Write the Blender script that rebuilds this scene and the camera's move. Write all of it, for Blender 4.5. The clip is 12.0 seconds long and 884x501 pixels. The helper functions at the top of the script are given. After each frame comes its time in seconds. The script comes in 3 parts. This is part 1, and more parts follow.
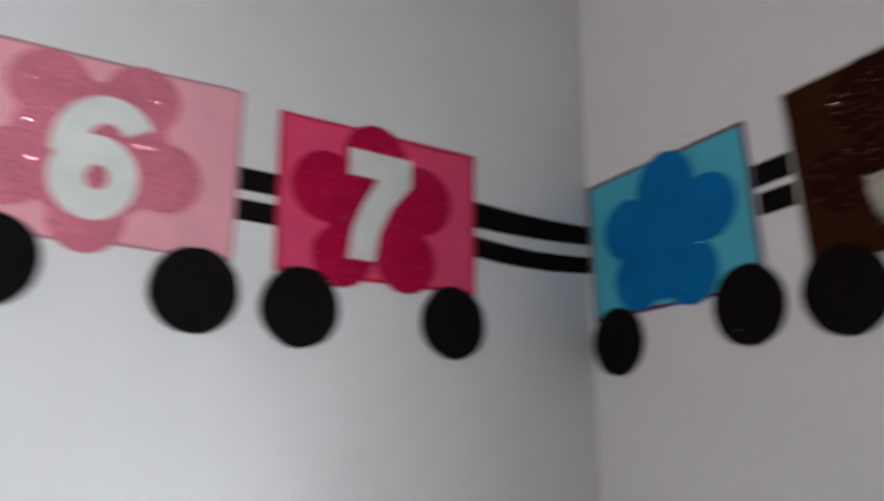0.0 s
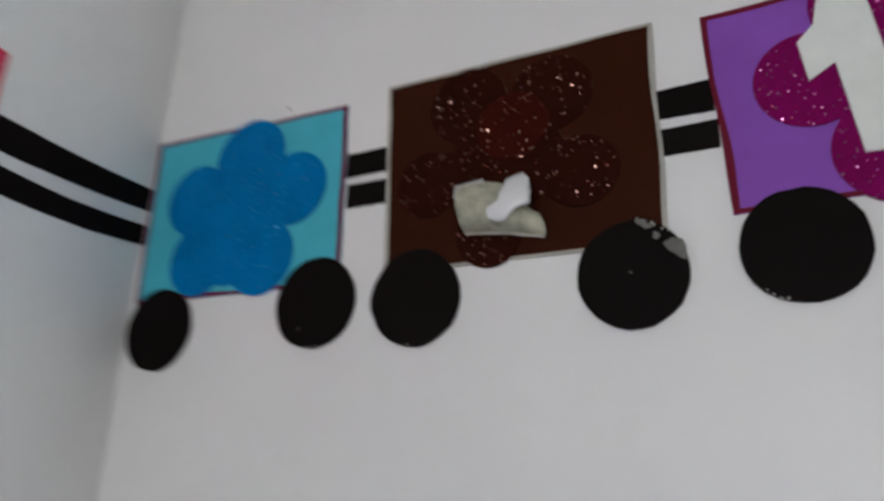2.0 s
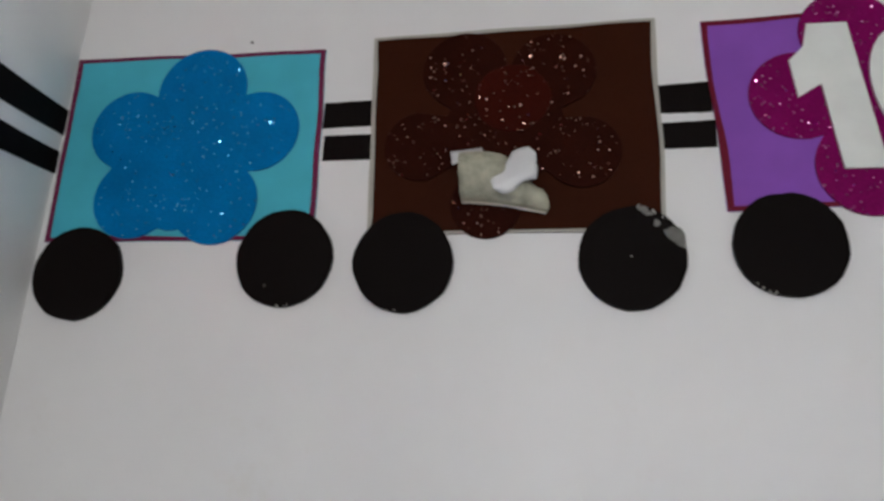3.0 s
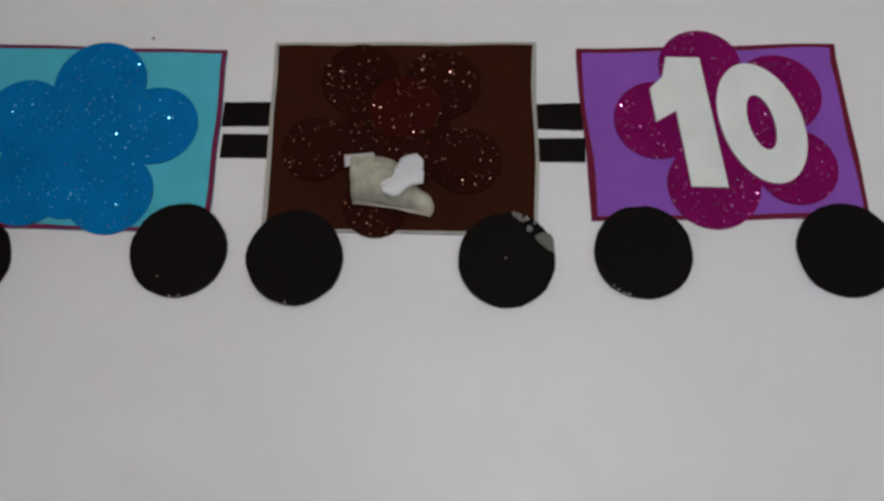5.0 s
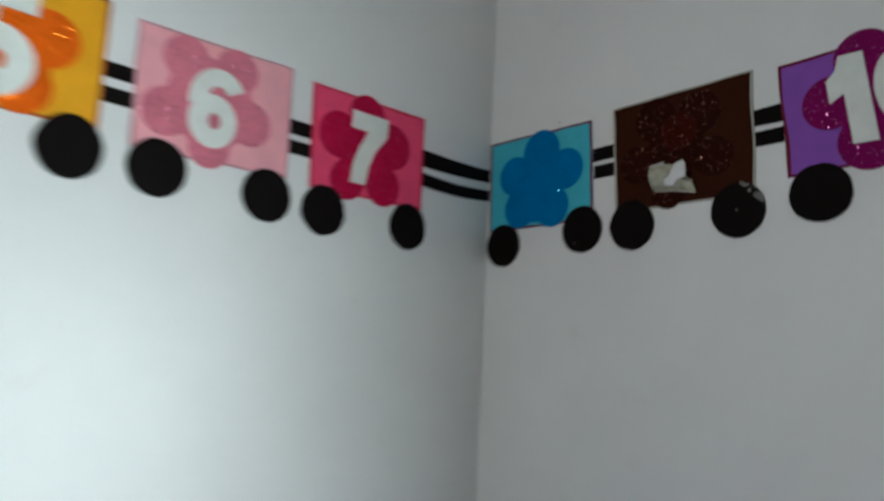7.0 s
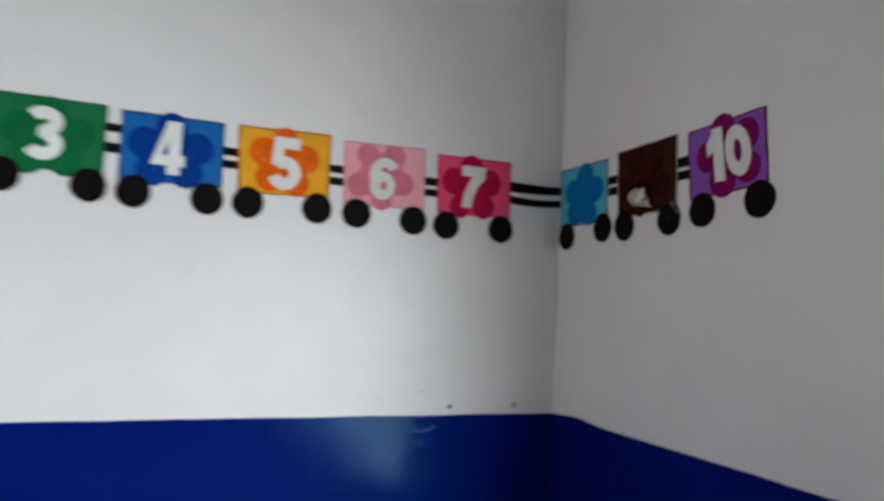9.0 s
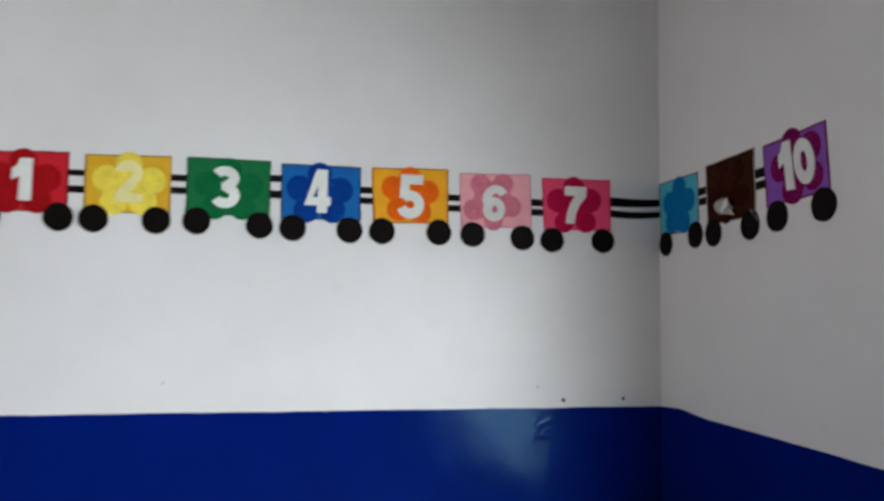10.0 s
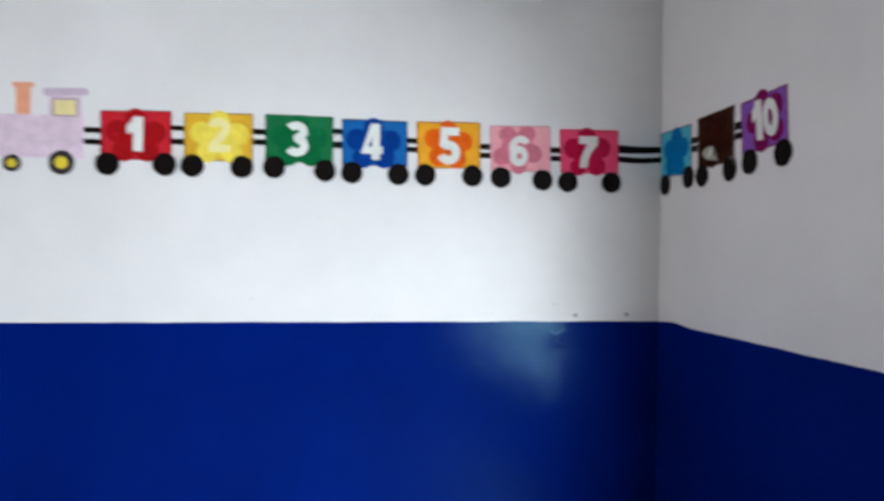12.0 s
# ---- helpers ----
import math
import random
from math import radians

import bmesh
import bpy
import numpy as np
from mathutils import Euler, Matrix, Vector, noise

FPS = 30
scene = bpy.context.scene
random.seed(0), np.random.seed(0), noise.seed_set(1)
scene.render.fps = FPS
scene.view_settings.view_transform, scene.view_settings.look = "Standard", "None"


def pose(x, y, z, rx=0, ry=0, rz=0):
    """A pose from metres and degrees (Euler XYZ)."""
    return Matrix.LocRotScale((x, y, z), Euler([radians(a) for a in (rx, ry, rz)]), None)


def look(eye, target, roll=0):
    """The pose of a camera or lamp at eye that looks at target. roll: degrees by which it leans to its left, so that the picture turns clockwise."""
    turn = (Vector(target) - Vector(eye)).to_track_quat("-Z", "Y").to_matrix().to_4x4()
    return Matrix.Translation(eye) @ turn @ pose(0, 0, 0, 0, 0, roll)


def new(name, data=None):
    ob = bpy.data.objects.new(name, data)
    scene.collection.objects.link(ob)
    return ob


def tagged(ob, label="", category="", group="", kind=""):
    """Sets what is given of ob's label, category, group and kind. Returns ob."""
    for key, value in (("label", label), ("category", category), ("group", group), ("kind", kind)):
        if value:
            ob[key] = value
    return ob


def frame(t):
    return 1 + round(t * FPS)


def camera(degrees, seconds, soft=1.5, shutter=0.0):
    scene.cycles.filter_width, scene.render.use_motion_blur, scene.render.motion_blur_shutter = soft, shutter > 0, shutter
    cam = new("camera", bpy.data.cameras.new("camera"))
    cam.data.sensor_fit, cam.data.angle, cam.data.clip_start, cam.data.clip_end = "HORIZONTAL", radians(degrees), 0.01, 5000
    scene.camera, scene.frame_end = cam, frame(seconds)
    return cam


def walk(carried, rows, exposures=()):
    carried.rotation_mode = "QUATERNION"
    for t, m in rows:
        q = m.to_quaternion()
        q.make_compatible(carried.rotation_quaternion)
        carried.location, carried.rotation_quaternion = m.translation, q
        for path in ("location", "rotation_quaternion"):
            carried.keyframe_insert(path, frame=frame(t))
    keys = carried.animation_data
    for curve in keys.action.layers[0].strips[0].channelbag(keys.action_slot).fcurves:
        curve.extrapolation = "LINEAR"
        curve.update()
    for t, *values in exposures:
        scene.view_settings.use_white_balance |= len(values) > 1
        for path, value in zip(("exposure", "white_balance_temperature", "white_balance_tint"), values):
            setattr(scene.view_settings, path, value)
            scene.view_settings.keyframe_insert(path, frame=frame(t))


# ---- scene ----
cam = camera(63.2, 12.0, soft=2.8, shutter=1.0)
PATH = [
    (0, (-0.755, -0.819, 1.742), (0.224, 0.836, 2.292), 0.8),
    (0.5, (-0.701, -0.824, 1.746), (0.534, 0.646, 2.309), 1.6),
    (1, (-0.69, -0.807, 1.735), (0.678, 0.525, 2.332), 1.3),
    (1.5, (-0.632, -0.811, 1.733), (0.805, 0.427, 2.368), 2.2),
    (2, (-0.621, -0.718, 1.735), (1.09, 0.097, 2.374), 2.3),
    (2.5, (-0.654, -0.575, 1.728), (1.196, -0.141, 2.354), 3.1),
    (3, (-0.653, -0.539, 1.729), (1.234, -0.231, 2.315), 2.8),
    (3.5, (-0.667, -0.553, 1.72), (1.224, -0.317, 2.326), 2.3),
    (3.7, (-0.683, -0.569, 1.72), (1.214, -0.383, 2.327), 2.4),
    (5.3, (-0.698, -0.564, 1.711), (1.209, -0.516, 2.311), 2.2),
    (5.5, (-0.7, -0.572, 1.724), (1.208, -0.527, 2.322), 2.1),
    (5.8, (-0.743, -0.614, 1.724), (1.165, -0.403, 2.287), 1.7),
    (6, (-0.799, -0.668, 1.712), (1.086, -0.228, 2.216), 1.3),
    (6.2, (-0.88, -0.744, 1.661), (0.916, 0.025, 2.088), 3.0),
    (6.5, (-0.991, -0.901, 1.649), (0.656, 0.187, 1.973), 4.0),
    (6.8, (-1.15, -1.051, 1.649), (0.293, 0.303, 1.936), 3.9),
    (7, (-1.231, -1.167, 1.633), (0.115, 0.28, 1.938), 2.9),
    (7.2, (-1.311, -1.267, 1.628), (-0.025, 0.248, 1.854), 2.8),
    (7.5, (-1.377, -1.446, 1.645), (-0.196, 0.156, 1.841), 1.7),
    (7.7, (-1.408, -1.551, 1.657), (-0.28, 0.087, 1.87), 1.7),
    (9.3, (-1.473, -2.482, 1.643), (-0.868, -0.581, 1.78), 2.2),
    (9.5, (-1.49, -2.571, 1.648), (-1.009, -0.636, 1.803), 1.5),
    (10, (-1.451, -2.726, 1.646), (-1.067, -0.769, 1.798), 0.8),
    (10.5, (-1.394, -2.881, 1.606), (-1.179, -0.893, 1.609), 3.0),
    (11, (-1.442, -3.042, 1.607), (-1.168, -1.062, 1.663), 2.3),
    (11.5, (-1.507, -3.161, 1.599), (-1.112, -1.2, 1.585), 1.6),
    (12, (-1.587, -3.276, 1.594), (-1.274, -1.301, 1.585), 0.8),
]
EXPOSURES = [(0.0, -0.05, 6500, 13), (0.3, 0.2, 6400, 4), (0.6, 0.25, 6250, 5), (1.2, 0.38, 6150, 6), (2.0, 0.5, 6350, 8), (2.6, 0.52, 6450, 8), (5.6, 0.47, 6450, 9), (6.1, 0.24, 6150, 6),
             (6.5, 0.04, 5900, -2), (7.0, -0.15, 6200, 0), (7.6, -0.3, 6400, 9), (9.4, -0.36, 6500, 11), (10.6, -0.34, 6500, 10), (11.0, -0.22, 6500, 11), (11.5, -0.1, 6350, 12), (12.0, 0.04, 6250, 11)]
walk(cam, [(t, look(eye, target, roll)) for t, eye, target, roll in PATH], EXPOSURES)

# ---- light ----
world = bpy.data.worlds.new("sky")
scene.world = world
world.use_nodes = True
wn = world.node_tree.nodes
sky = wn.new("ShaderNodeTexSky")
sky.sky_type, sky.sun_disc = "NISHITA", False
sky.sun_elevation, sky.sun_rotation = radians(50), radians(200)
wn["Background"].inputs["Strength"].default_value = 0.1
world.node_tree.links.new(sky.outputs["Color"], wn["Background"].inputs["Color"])


def window_light(name, eye, target, wide, high, watts, colour):
    """An area lamp in an opening: sky's light in the east, added fill in the west."""
    data = bpy.data.lights.new(name, "AREA")
    data.shape, data.size, data.size_y = "RECTANGLE", wide, high
    data.energy, data.color = watts, colour
    lamp = new(name, data)
    lamp.matrix_world = look(eye, target)
    return lamp


# east window, just past the train's tail; unseen west openings, added as fill
E_Y0, E_Y1, E_Z0, E_Z1 = -1.60, -4.40, 0.60, 2.00
WEST_SPANS, W_Z0, W_Z1 = ((-0.40, -2.40), (-4.10, -4.90)), 1.00, 2.30
ROOM_X, ROOM_Y, ROOM_Z, THICK = -7.0, -8.0, 3.0, 0.47
DADO = 1.25
E_MID = ((E_Y0 + E_Y1) / 2, (E_Z0 + E_Z1) / 2)
window_light("window_light_east", (THICK - 0.03, *E_MID), (THICK - 2.03, E_MID[0], E_MID[1] - 1.4), E_Y0 - E_Y1 - 0.06, E_Z1 - E_Z0 - 0.12, 340, (0.88, 0.96, 0.99))
for (a, b), watts in zip(WEST_SPANS, (78, 14)):
    window_light("west_fill_light", (ROOM_X - THICK + 0.05, (a + b) / 2, (W_Z0 + W_Z1) / 2), (ROOM_X + 2, (a + b) / 2, (W_Z0 + W_Z1) / 2), a - b - 0.06, W_Z1 - W_Z0 - 0.06, watts, (1.0, 0.97, 0.95))


# ---- materials ----
def shade(name):
    m = bpy.data.materials.new(name)
    m.use_nodes = True
    nodes, links = m.node_tree.nodes, m.node_tree.links
    return m, nodes, links, nodes["Principled BSDF"]


def noise_node(nodes, links, coord, scale, detail=4.0, rough=0.55):
    n = nodes.new("ShaderNodeTexNoise")
    n.inputs["Scale"].default_value, n.inputs["Detail"].default_value = scale, detail
    n.inputs["Roughness"].default_value = rough
    links.new(coord, n.inputs["Vector"])
    return n.outputs["Fac"]


def ramp(nodes, links, fac, a, b, lo=0.35, hi=0.65):
    r = nodes.new("ShaderNodeValToRGB")
    r.color_ramp.elements[0].position, r.color_ramp.elements[1].position = lo, hi
    r.color_ramp.elements[0].color, r.color_ramp.elements[1].color = (*a, 1), (*b, 1)
    links.new(fac, r.inputs["Fac"])
    return r.outputs["Color"]


def mix_colour(nodes, links, fac, a, b, blend="MIX"):
    n = nodes.new("ShaderNodeMix")
    n.data_type, n.blend_type = "RGBA", blend
    if isinstance(fac, float):
        n.inputs[0].default_value = fac
    else:
        links.new(fac, n.inputs[0])
    links.new(a, n.inputs[6])
    links.new(b, n.inputs[7])
    return n.outputs[2]


def bump(nodes, links, bsdf, height, distance, strength=1.0, under=None):
    b = nodes.new("ShaderNodeBump")
    b.inputs["Strength"].default_value, b.inputs["Distance"].default_value = strength, distance
    links.new(height, b.inputs["Height"])
    if under is not None:
        links.new(under, b.inputs["Normal"])
    if bsdf is not None:
        links.new(b.outputs["Normal"], bsdf.inputs["Normal"])
    return b.outputs["Normal"]


def paint(name, base, rough, vary=0.04, grain=0.0006, lumps=0.0012, stain=(0.94, 0.92, 0.88), sheen=0.5, tint=(1, 1, 1), ior=1.5):
    """Wall paint over rendered masonry: broad trowel waves, roller grain, faint stains."""
    m, nodes, links, bsdf = shade(name)
    at = nodes.new("ShaderNodeNewGeometry").outputs["Position"]
    broad = noise_node(nodes, links, at, 1.7, 5)
    a = ramp(nodes, links, broad, tuple(c * (1 - vary) for c in base), tuple(min(1, c * (1 + vary)) for c in base))
    spots = noise_node(nodes, links, at, 9.0, 8, 0.7)
    s = ramp(nodes, links, spots, (1, 1, 1), stain, 0.60, 0.78)
    links.new(mix_colour(nodes, links, 1.0, a, s, "MULTIPLY"), bsdf.inputs["Base Color"])
    gloss = noise_node(nodes, links, at, 14, 4)
    mr = nodes.new("ShaderNodeMapRange")
    mr.inputs["To Min"].default_value, mr.inputs["To Max"].default_value = rough * 0.85, rough * 1.2
    links.new(gloss, mr.inputs["Value"])
    links.new(mr.outputs["Result"], bsdf.inputs["Roughness"])
    bsdf.inputs["Specular IOR Level"].default_value = sheen
    bsdf.inputs["Specular Tint"].default_value = (*tint, 1)
    bsdf.inputs["IOR"].default_value = ior
    wave = bump(nodes, links, None, noise_node(nodes, links, at, 6.0, 3), lumps * 4)
    bump(nodes, links, bsdf, noise_node(nodes, links, at, 240, 3), grain, under=wave)
    return m


def foam(name, base, rough=0.6, vary=0.05, sheen=0.18, mottle=22):
    """Craft foam sheet: matt, with faint mottling and a closed-cell grain."""
    m, nodes, links, bsdf = shade(name)
    at = nodes.new("ShaderNodeNewGeometry").outputs["Position"]
    n = noise_node(nodes, links, at, mottle, 5)
    links.new(ramp(nodes, links, n, tuple(c * (1 - vary) for c in base), tuple(min(0.95, c * (1 + vary)) for c in base)), bsdf.inputs["Base Color"])
    bsdf.inputs["Roughness"].default_value = rough
    bsdf.inputs["Specular IOR Level"].default_value = sheen
    soft = bump(nodes, links, None, noise_node(nodes, links, at, 30, 2), 0.0008)
    bump(nodes, links, bsdf, noise_node(nodes, links, at, 900, 2), 0.0002, under=soft)
    return m


def math_node(nodes, links, operation, a, b):
    n = nodes.new("ShaderNodeMath")
    n.operation = operation
    links.new(a, n.inputs[0])
    if isinstance(b, float):
        n.inputs[1].default_value = b
    else:
        links.new(b, n.inputs[1])
    return n.outputs[0]


def vector_node(nodes, links, operation, a, b=None, scale=None):
    n = nodes.new("ShaderNodeVectorMath")
    n.operation = operation
    links.new(a, n.inputs[0])
    if isinstance(b, tuple):
        n.inputs[1].default_value = b
    elif b is not None:
        links.new(b, n.inputs[1])
    if scale is not None:
        links.new(scale, n.inputs["Scale"])
    return n.outputs[0]


def glitter(name, base, fleck, share=0.08, tilt=0.85, cells_per_metre=430):
    """Glitter foam: coloured ground strewn with small flakes of tinted foil, each at its own tilt."""
    m, nodes, links, bsdf = shade(name)
    geo = nodes.new("ShaderNodeNewGeometry")
    at = geo.outputs["Position"]
    n = noise_node(nodes, links, at, 18, 5)
    fine = noise_node(nodes, links, at, 700, 2)
    a = ramp(nodes, links, n, tuple(c * 0.9 for c in base), tuple(c * 1.1 for c in base))
    f = ramp(nodes, links, fine, (0.75, 0.75, 0.75), (1.25, 1.25, 1.25), 0.3, 0.7)
    ground = mix_colour(nodes, links, 1.0, a, f, "MULTIPLY")
    cells = nodes.new("ShaderNodeTexVoronoi")
    cells.inputs["Scale"].default_value = cells_per_metre
    links.new(at, cells.inputs["Vector"])
    sep = nodes.new("ShaderNodeSeparateColor")
    links.new(cells.outputs["Color"], sep.inputs["Color"])
    pick = math_node(nodes, links, "GREATER_THAN", sep.outputs["Blue"], 1 - share)
    near = math_node(nodes, links, "LESS_THAN", cells.outputs["Distance"], 0.46)
    flake = math_node(nodes, links, "MULTIPLY", pick, near)
    tint = nodes.new("ShaderNodeRGB")
    tint.outputs[0].default_value = (*fleck, 1)
    links.new(mix_colour(nodes, links, flake, ground, tint.outputs[0]), bsdf.inputs["Base Color"])
    links.new(flake, bsdf.inputs["Metallic"])
    rough = nodes.new("ShaderNodeMapRange")
    rough.inputs["To Min"].default_value, rough.inputs["To Max"].default_value = 0.55, 0.12
    links.new(flake, rough.inputs["Value"])
    links.new(rough.outputs["Result"], bsdf.inputs["Roughness"])
    bsdf.inputs["Specular IOR Level"].default_value = 0.03
    # each flake leans its own way
    rand = nodes.new("ShaderNodeTexWhiteNoise")
    links.new(cells.outputs["Position"], rand.inputs["Vector"])
    off = vector_node(nodes, links, "SUBTRACT", rand.outputs["Color"], (0.5, 0.5, 0.5))
    wide = vector_node(nodes, links, "MULTIPLY", off, (tilt, tilt, tilt))
    lean = vector_node(nodes, links, "SCALE", wide, scale=flake)
    links.new(vector_node(nodes, links, "NORMALIZE", vector_node(nodes, links, "ADD", lean, geo.outputs["Normal"])), bsdf.inputs["Normal"])
    return m


WHITE_WALL = paint("white_wall_paint", (0.80, 0.79, 0.785), 0.42, grain=0.00008, lumps=0.0006, sheen=0.8, ior=1.5)
BLUE_DADO = paint("blue_enamel", (0.0006, 0.0105, 0.150), 0.16, vary=0.12, grain=0.0001, lumps=0.0010, stain=(0.9, 0.9, 0.95), sheen=0.25, tint=(0.35, 0.8, 1.0))
CEILING_PAINT = paint("ceiling_paint", (0.36, 0.34, 0.31), 0.8)
FLOOR_SCREED = paint("floor_screed", (0.06, 0.05, 0.045), 0.5, vary=0.15)
FRAME_PAINT = paint("window_frame_paint", (0.5, 0.5, 0.5), 0.4)
BLACK = foam("black_foam", (0.0058, 0.0038, 0.0035), 0.55, sheen=0.05)
WHITE = foam("white_foam", (0.80, 0.82, 0.78), 0.6)
CREAM = foam("cream_foam", (0.87, 0.78, 0.37), 0.6)
MARK = foam("pencil_mark", (0.10, 0.09, 0.08), 0.8)


# ---- building ----
def part(name, bm, material, parent=None, label=""):
    mesh = bpy.data.meshes.new(name)
    bmesh.ops.recalc_face_normals(bm, faces=bm.faces)
    bm.to_mesh(mesh)
    bm.free()
    mesh.materials.append(material)
    ob = new(name, mesh)
    if parent is not None:
        ob.parent = parent
    if label:
        ob["label"] = label
    return ob


def box(bm, x0, x1, y0, y1, z0, z1):
    v = [bm.verts.new((x, y, z)) for x in (x0, x1) for y in (y0, y1) for z in (z0, z1)]
    for f in ((0, 1, 3, 2), (4, 6, 7, 5), (0, 4, 5, 1), (2, 3, 7, 6), (0, 2, 6, 4), (1, 5, 7, 3)):
        bm.faces.new([v[i] for i in f])


def slab(bm, outline, front, back=-0.001, lip=0.0004):
    """A sheet cut to an outline of (u, v), lying on the wall (w = 0), with a softened front edge."""
    n = len(outline)
    cu, cv = sum(p[0] for p in outline) / n, sum(p[1] for p in outline) / n
    rings = []
    for w, inset in ((back, 0.0), (front - lip, 0.0), (front, lip)):
        ring = []
        for i, (u, v) in enumerate(outline):
            (pu, pv), (qu, qv) = outline[i - 1], outline[(i + 1) % n]
            du, dv = qu - pu, qv - pv
            size = math.hypot(du, dv) or 1
            ring.append(bm.verts.new((u - dv / size * inset, v + du / size * inset, w)))
        rings.append(ring)
    for a, b in zip(rings, rings[1:]):
        for i in range(n):
            bm.faces.new((a[i], a[(i + 1) % n], b[(i + 1) % n], b[i]))
    bm.faces.new(rings[-1])
    bm.faces.new(rings[0][::-1])


def ring_slab(bm, outer, inner, front, back=-0.001):
    """A sheet with a hole: outer and inner outlines have as many points."""
    n = len(outer)
    loops = [[bm.verts.new((u, v, w)) for u, v in line] for line, w in ((outer, back), (outer, front), (inner, front), (inner, back))]
    for a, b in zip(loops, loops[1:] + loops[:1]):
        for i in range(n):
            bm.faces.new((a[i], a[(i + 1) % n], b[(i + 1) % n], b[i]))


def wavy(corners, steps=12, amount=0.0006, seed=0.0):
    """The outline through these corners, cut by hand."""
    out = []
    for i, (u, v) in enumerate(corners):
        p, q = corners[i], corners[(i + 1) % len(corners)]
        for k in range(steps):
            f = k / steps
            du = amount * noise.noise((p[0] * 37 + f * 3, p[1] * 41, seed + i)) * (k > 0)
            dv = amount * noise.noise((p[0] * 37 + f * 3, p[1] * 41 + 9, seed + i)) * (k > 0)
            out.append((p[0] + (q[0] - p[0]) * f + du, p[1] + (q[1] - p[1]) * f + dv))
    return out


def disc(cu, cv, r, n=30, rough=0.0011, seed=0.0):
    """A hand-cut disc, not quite round, with small flats."""
    out = []
    for i in range(n):
        a = 2 * math.pi * i / n
        d = r + rough * (noise.noise((math.cos(a) * 1.5, math.sin(a) * 1.5, seed)) * 1.6 + noise.noise((math.cos(a) * 6, math.sin(a) * 6, seed)))
        out.append((cu + d * math.cos(a), cv + d * math.sin(a)))
    return out


def blossom(core, petals, n=140):
    """The outline of overlapping round petals about a core."""
    cu, cv, cr = core
    out = []
    for i in range(n):
        a = 2 * math.pi * i / n
        du, dv = math.cos(a), math.sin(a)
        best = cr
        for pu, pv, pr in petals:
            along = (pu - cu) * du + (pv - cv) * dv
            miss = (pu - cu) ** 2 + (pv - cv) ** 2 - along ** 2
            if miss < pr ** 2:
                best = max(best, along + math.sqrt(pr ** 2 - miss))
        out.append((cu + best * du, cv + best * dv))
    return out


def arc(cu, cv, a, b, start, end, n=18):
    return [(cu + a * math.cos(radians(start + (end - start) * i / n)), cv + b * math.sin(radians(start + (end - start) * i / n))) for i in range(n + 1)]


def band(line, width):
    """The outline of a stroke of that width along a line."""
    left, right = [], []
    for i, (u, v) in enumerate(line):
        p, q = line[max(i - 1, 0)], line[min(i + 1, len(line) - 1)]
        du, dv = q[0] - p[0], q[1] - p[1]
        size = math.hypot(du, dv)
        nu, nv = -dv / size * width / 2, du / size * width / 2
        left.append((u + nu, v + nv))
        right.append((u - nu, v - nv))
    return right + left[::-1]


def numeral(bm, figure, u0, v0, wide, high, lean=0.0, front=0.006):
    """A cut-out figure in its box; unit shapes are 1 high and 0.6 wide."""
    def put(points):
        return [(u0 + wide * (u / 0.6) + lean * (v - 0.5) * high, v0 + high * v) for u, v in points]
    step = [0]

    def sheet(points):
        step[0] += 1
        slab(bm, put(points), front + 0.00012 * step[0], back=0.0035)

    def hoop(outer, inner):
        step[0] += 1
        ring_slab(bm, put(outer), put(inner), front + 0.00012 * step[0], back=0.0035)
    if figure == "0":
        hoop(arc(0.3, 0.5, 0.3, 0.5, 0, 354, 60), arc(0.3, 0.5, 0.095, 0.23, 0, 354, 60))
    elif figure == "1":
        sheet([(0.6, 0), (0.6, 1), (0.24, 1), (0.16, 0.84), (0.0, 0.74), (0.0, 0.48), (0.23, 0.57), (0.23, 0)])
    elif figure == "2":
        sheet(band(arc(0.29, 0.70, 0.19, 0.185, 170, -30, 20) + [(0.36, 0.46), (0.20, 0.27), (0.13, 0.16)], 0.23))
        sheet([(0.0, 0.0), (0.6, 0.0), (0.6, 0.21), (0.02, 0.21)])
    elif figure == "3":
        sheet(band(arc(0.27, 0.72, 0.20, 0.17, 150, -88, 20), 0.23))
        sheet(band(arc(0.28, 0.30, 0.21, 0.19, 88, -155, 20), 0.23))
        sheet([(0.20, 0.42), (0.34, 0.42), (0.34, 0.61), (0.20, 0.61)])
    elif figure == "4":
        hoop([(0.0, 0.17), (0.6, 0.17), (0.6, 0.37), (0.52, 0.37), (0.52, 1.0), (0.27, 1.0)], [(0.20, 0.36), (0.27, 0.36), (0.30, 0.36), (0.30, 0.45), (0.30, 0.62), (0.29, 0.60)])
        sheet([(0.29, 0.0), (0.52, 0.0), (0.52, 0.2), (0.29, 0.2)])
    elif figure == "5":
        sheet([(0.06, 0.78), (0.57, 0.78), (0.57, 1.0), (0.06, 1.0)])
        sheet([(0.03, 0.46), (0.25, 0.46), (0.27, 0.97), (0.06, 0.97)])
        sheet(band(arc(0.28, 0.32, 0.21, 0.205, 138, -160, 26), 0.23))
    elif figure == "6":
        hoop(arc(0.31, 0.33, 0.29, 0.33, 0, 354, 60), arc(0.33, 0.33, 0.075, 0.10, 0, 354, 60))
        sheet(band(arc(0.36, 0.56, 0.245, 0.32, 192, 34, 26), 0.22))
    elif figure == "7":
        sheet([(0.0, 0.75), (0.0, 1.0), (0.6, 1.0), (0.6, 0.74), (0.41, 0.50), (0.31, 0.26), (0.27, 0.0), (0.03, 0.0), (0.06, 0.28), (0.14, 0.50), (0.27, 0.75)][::-1])


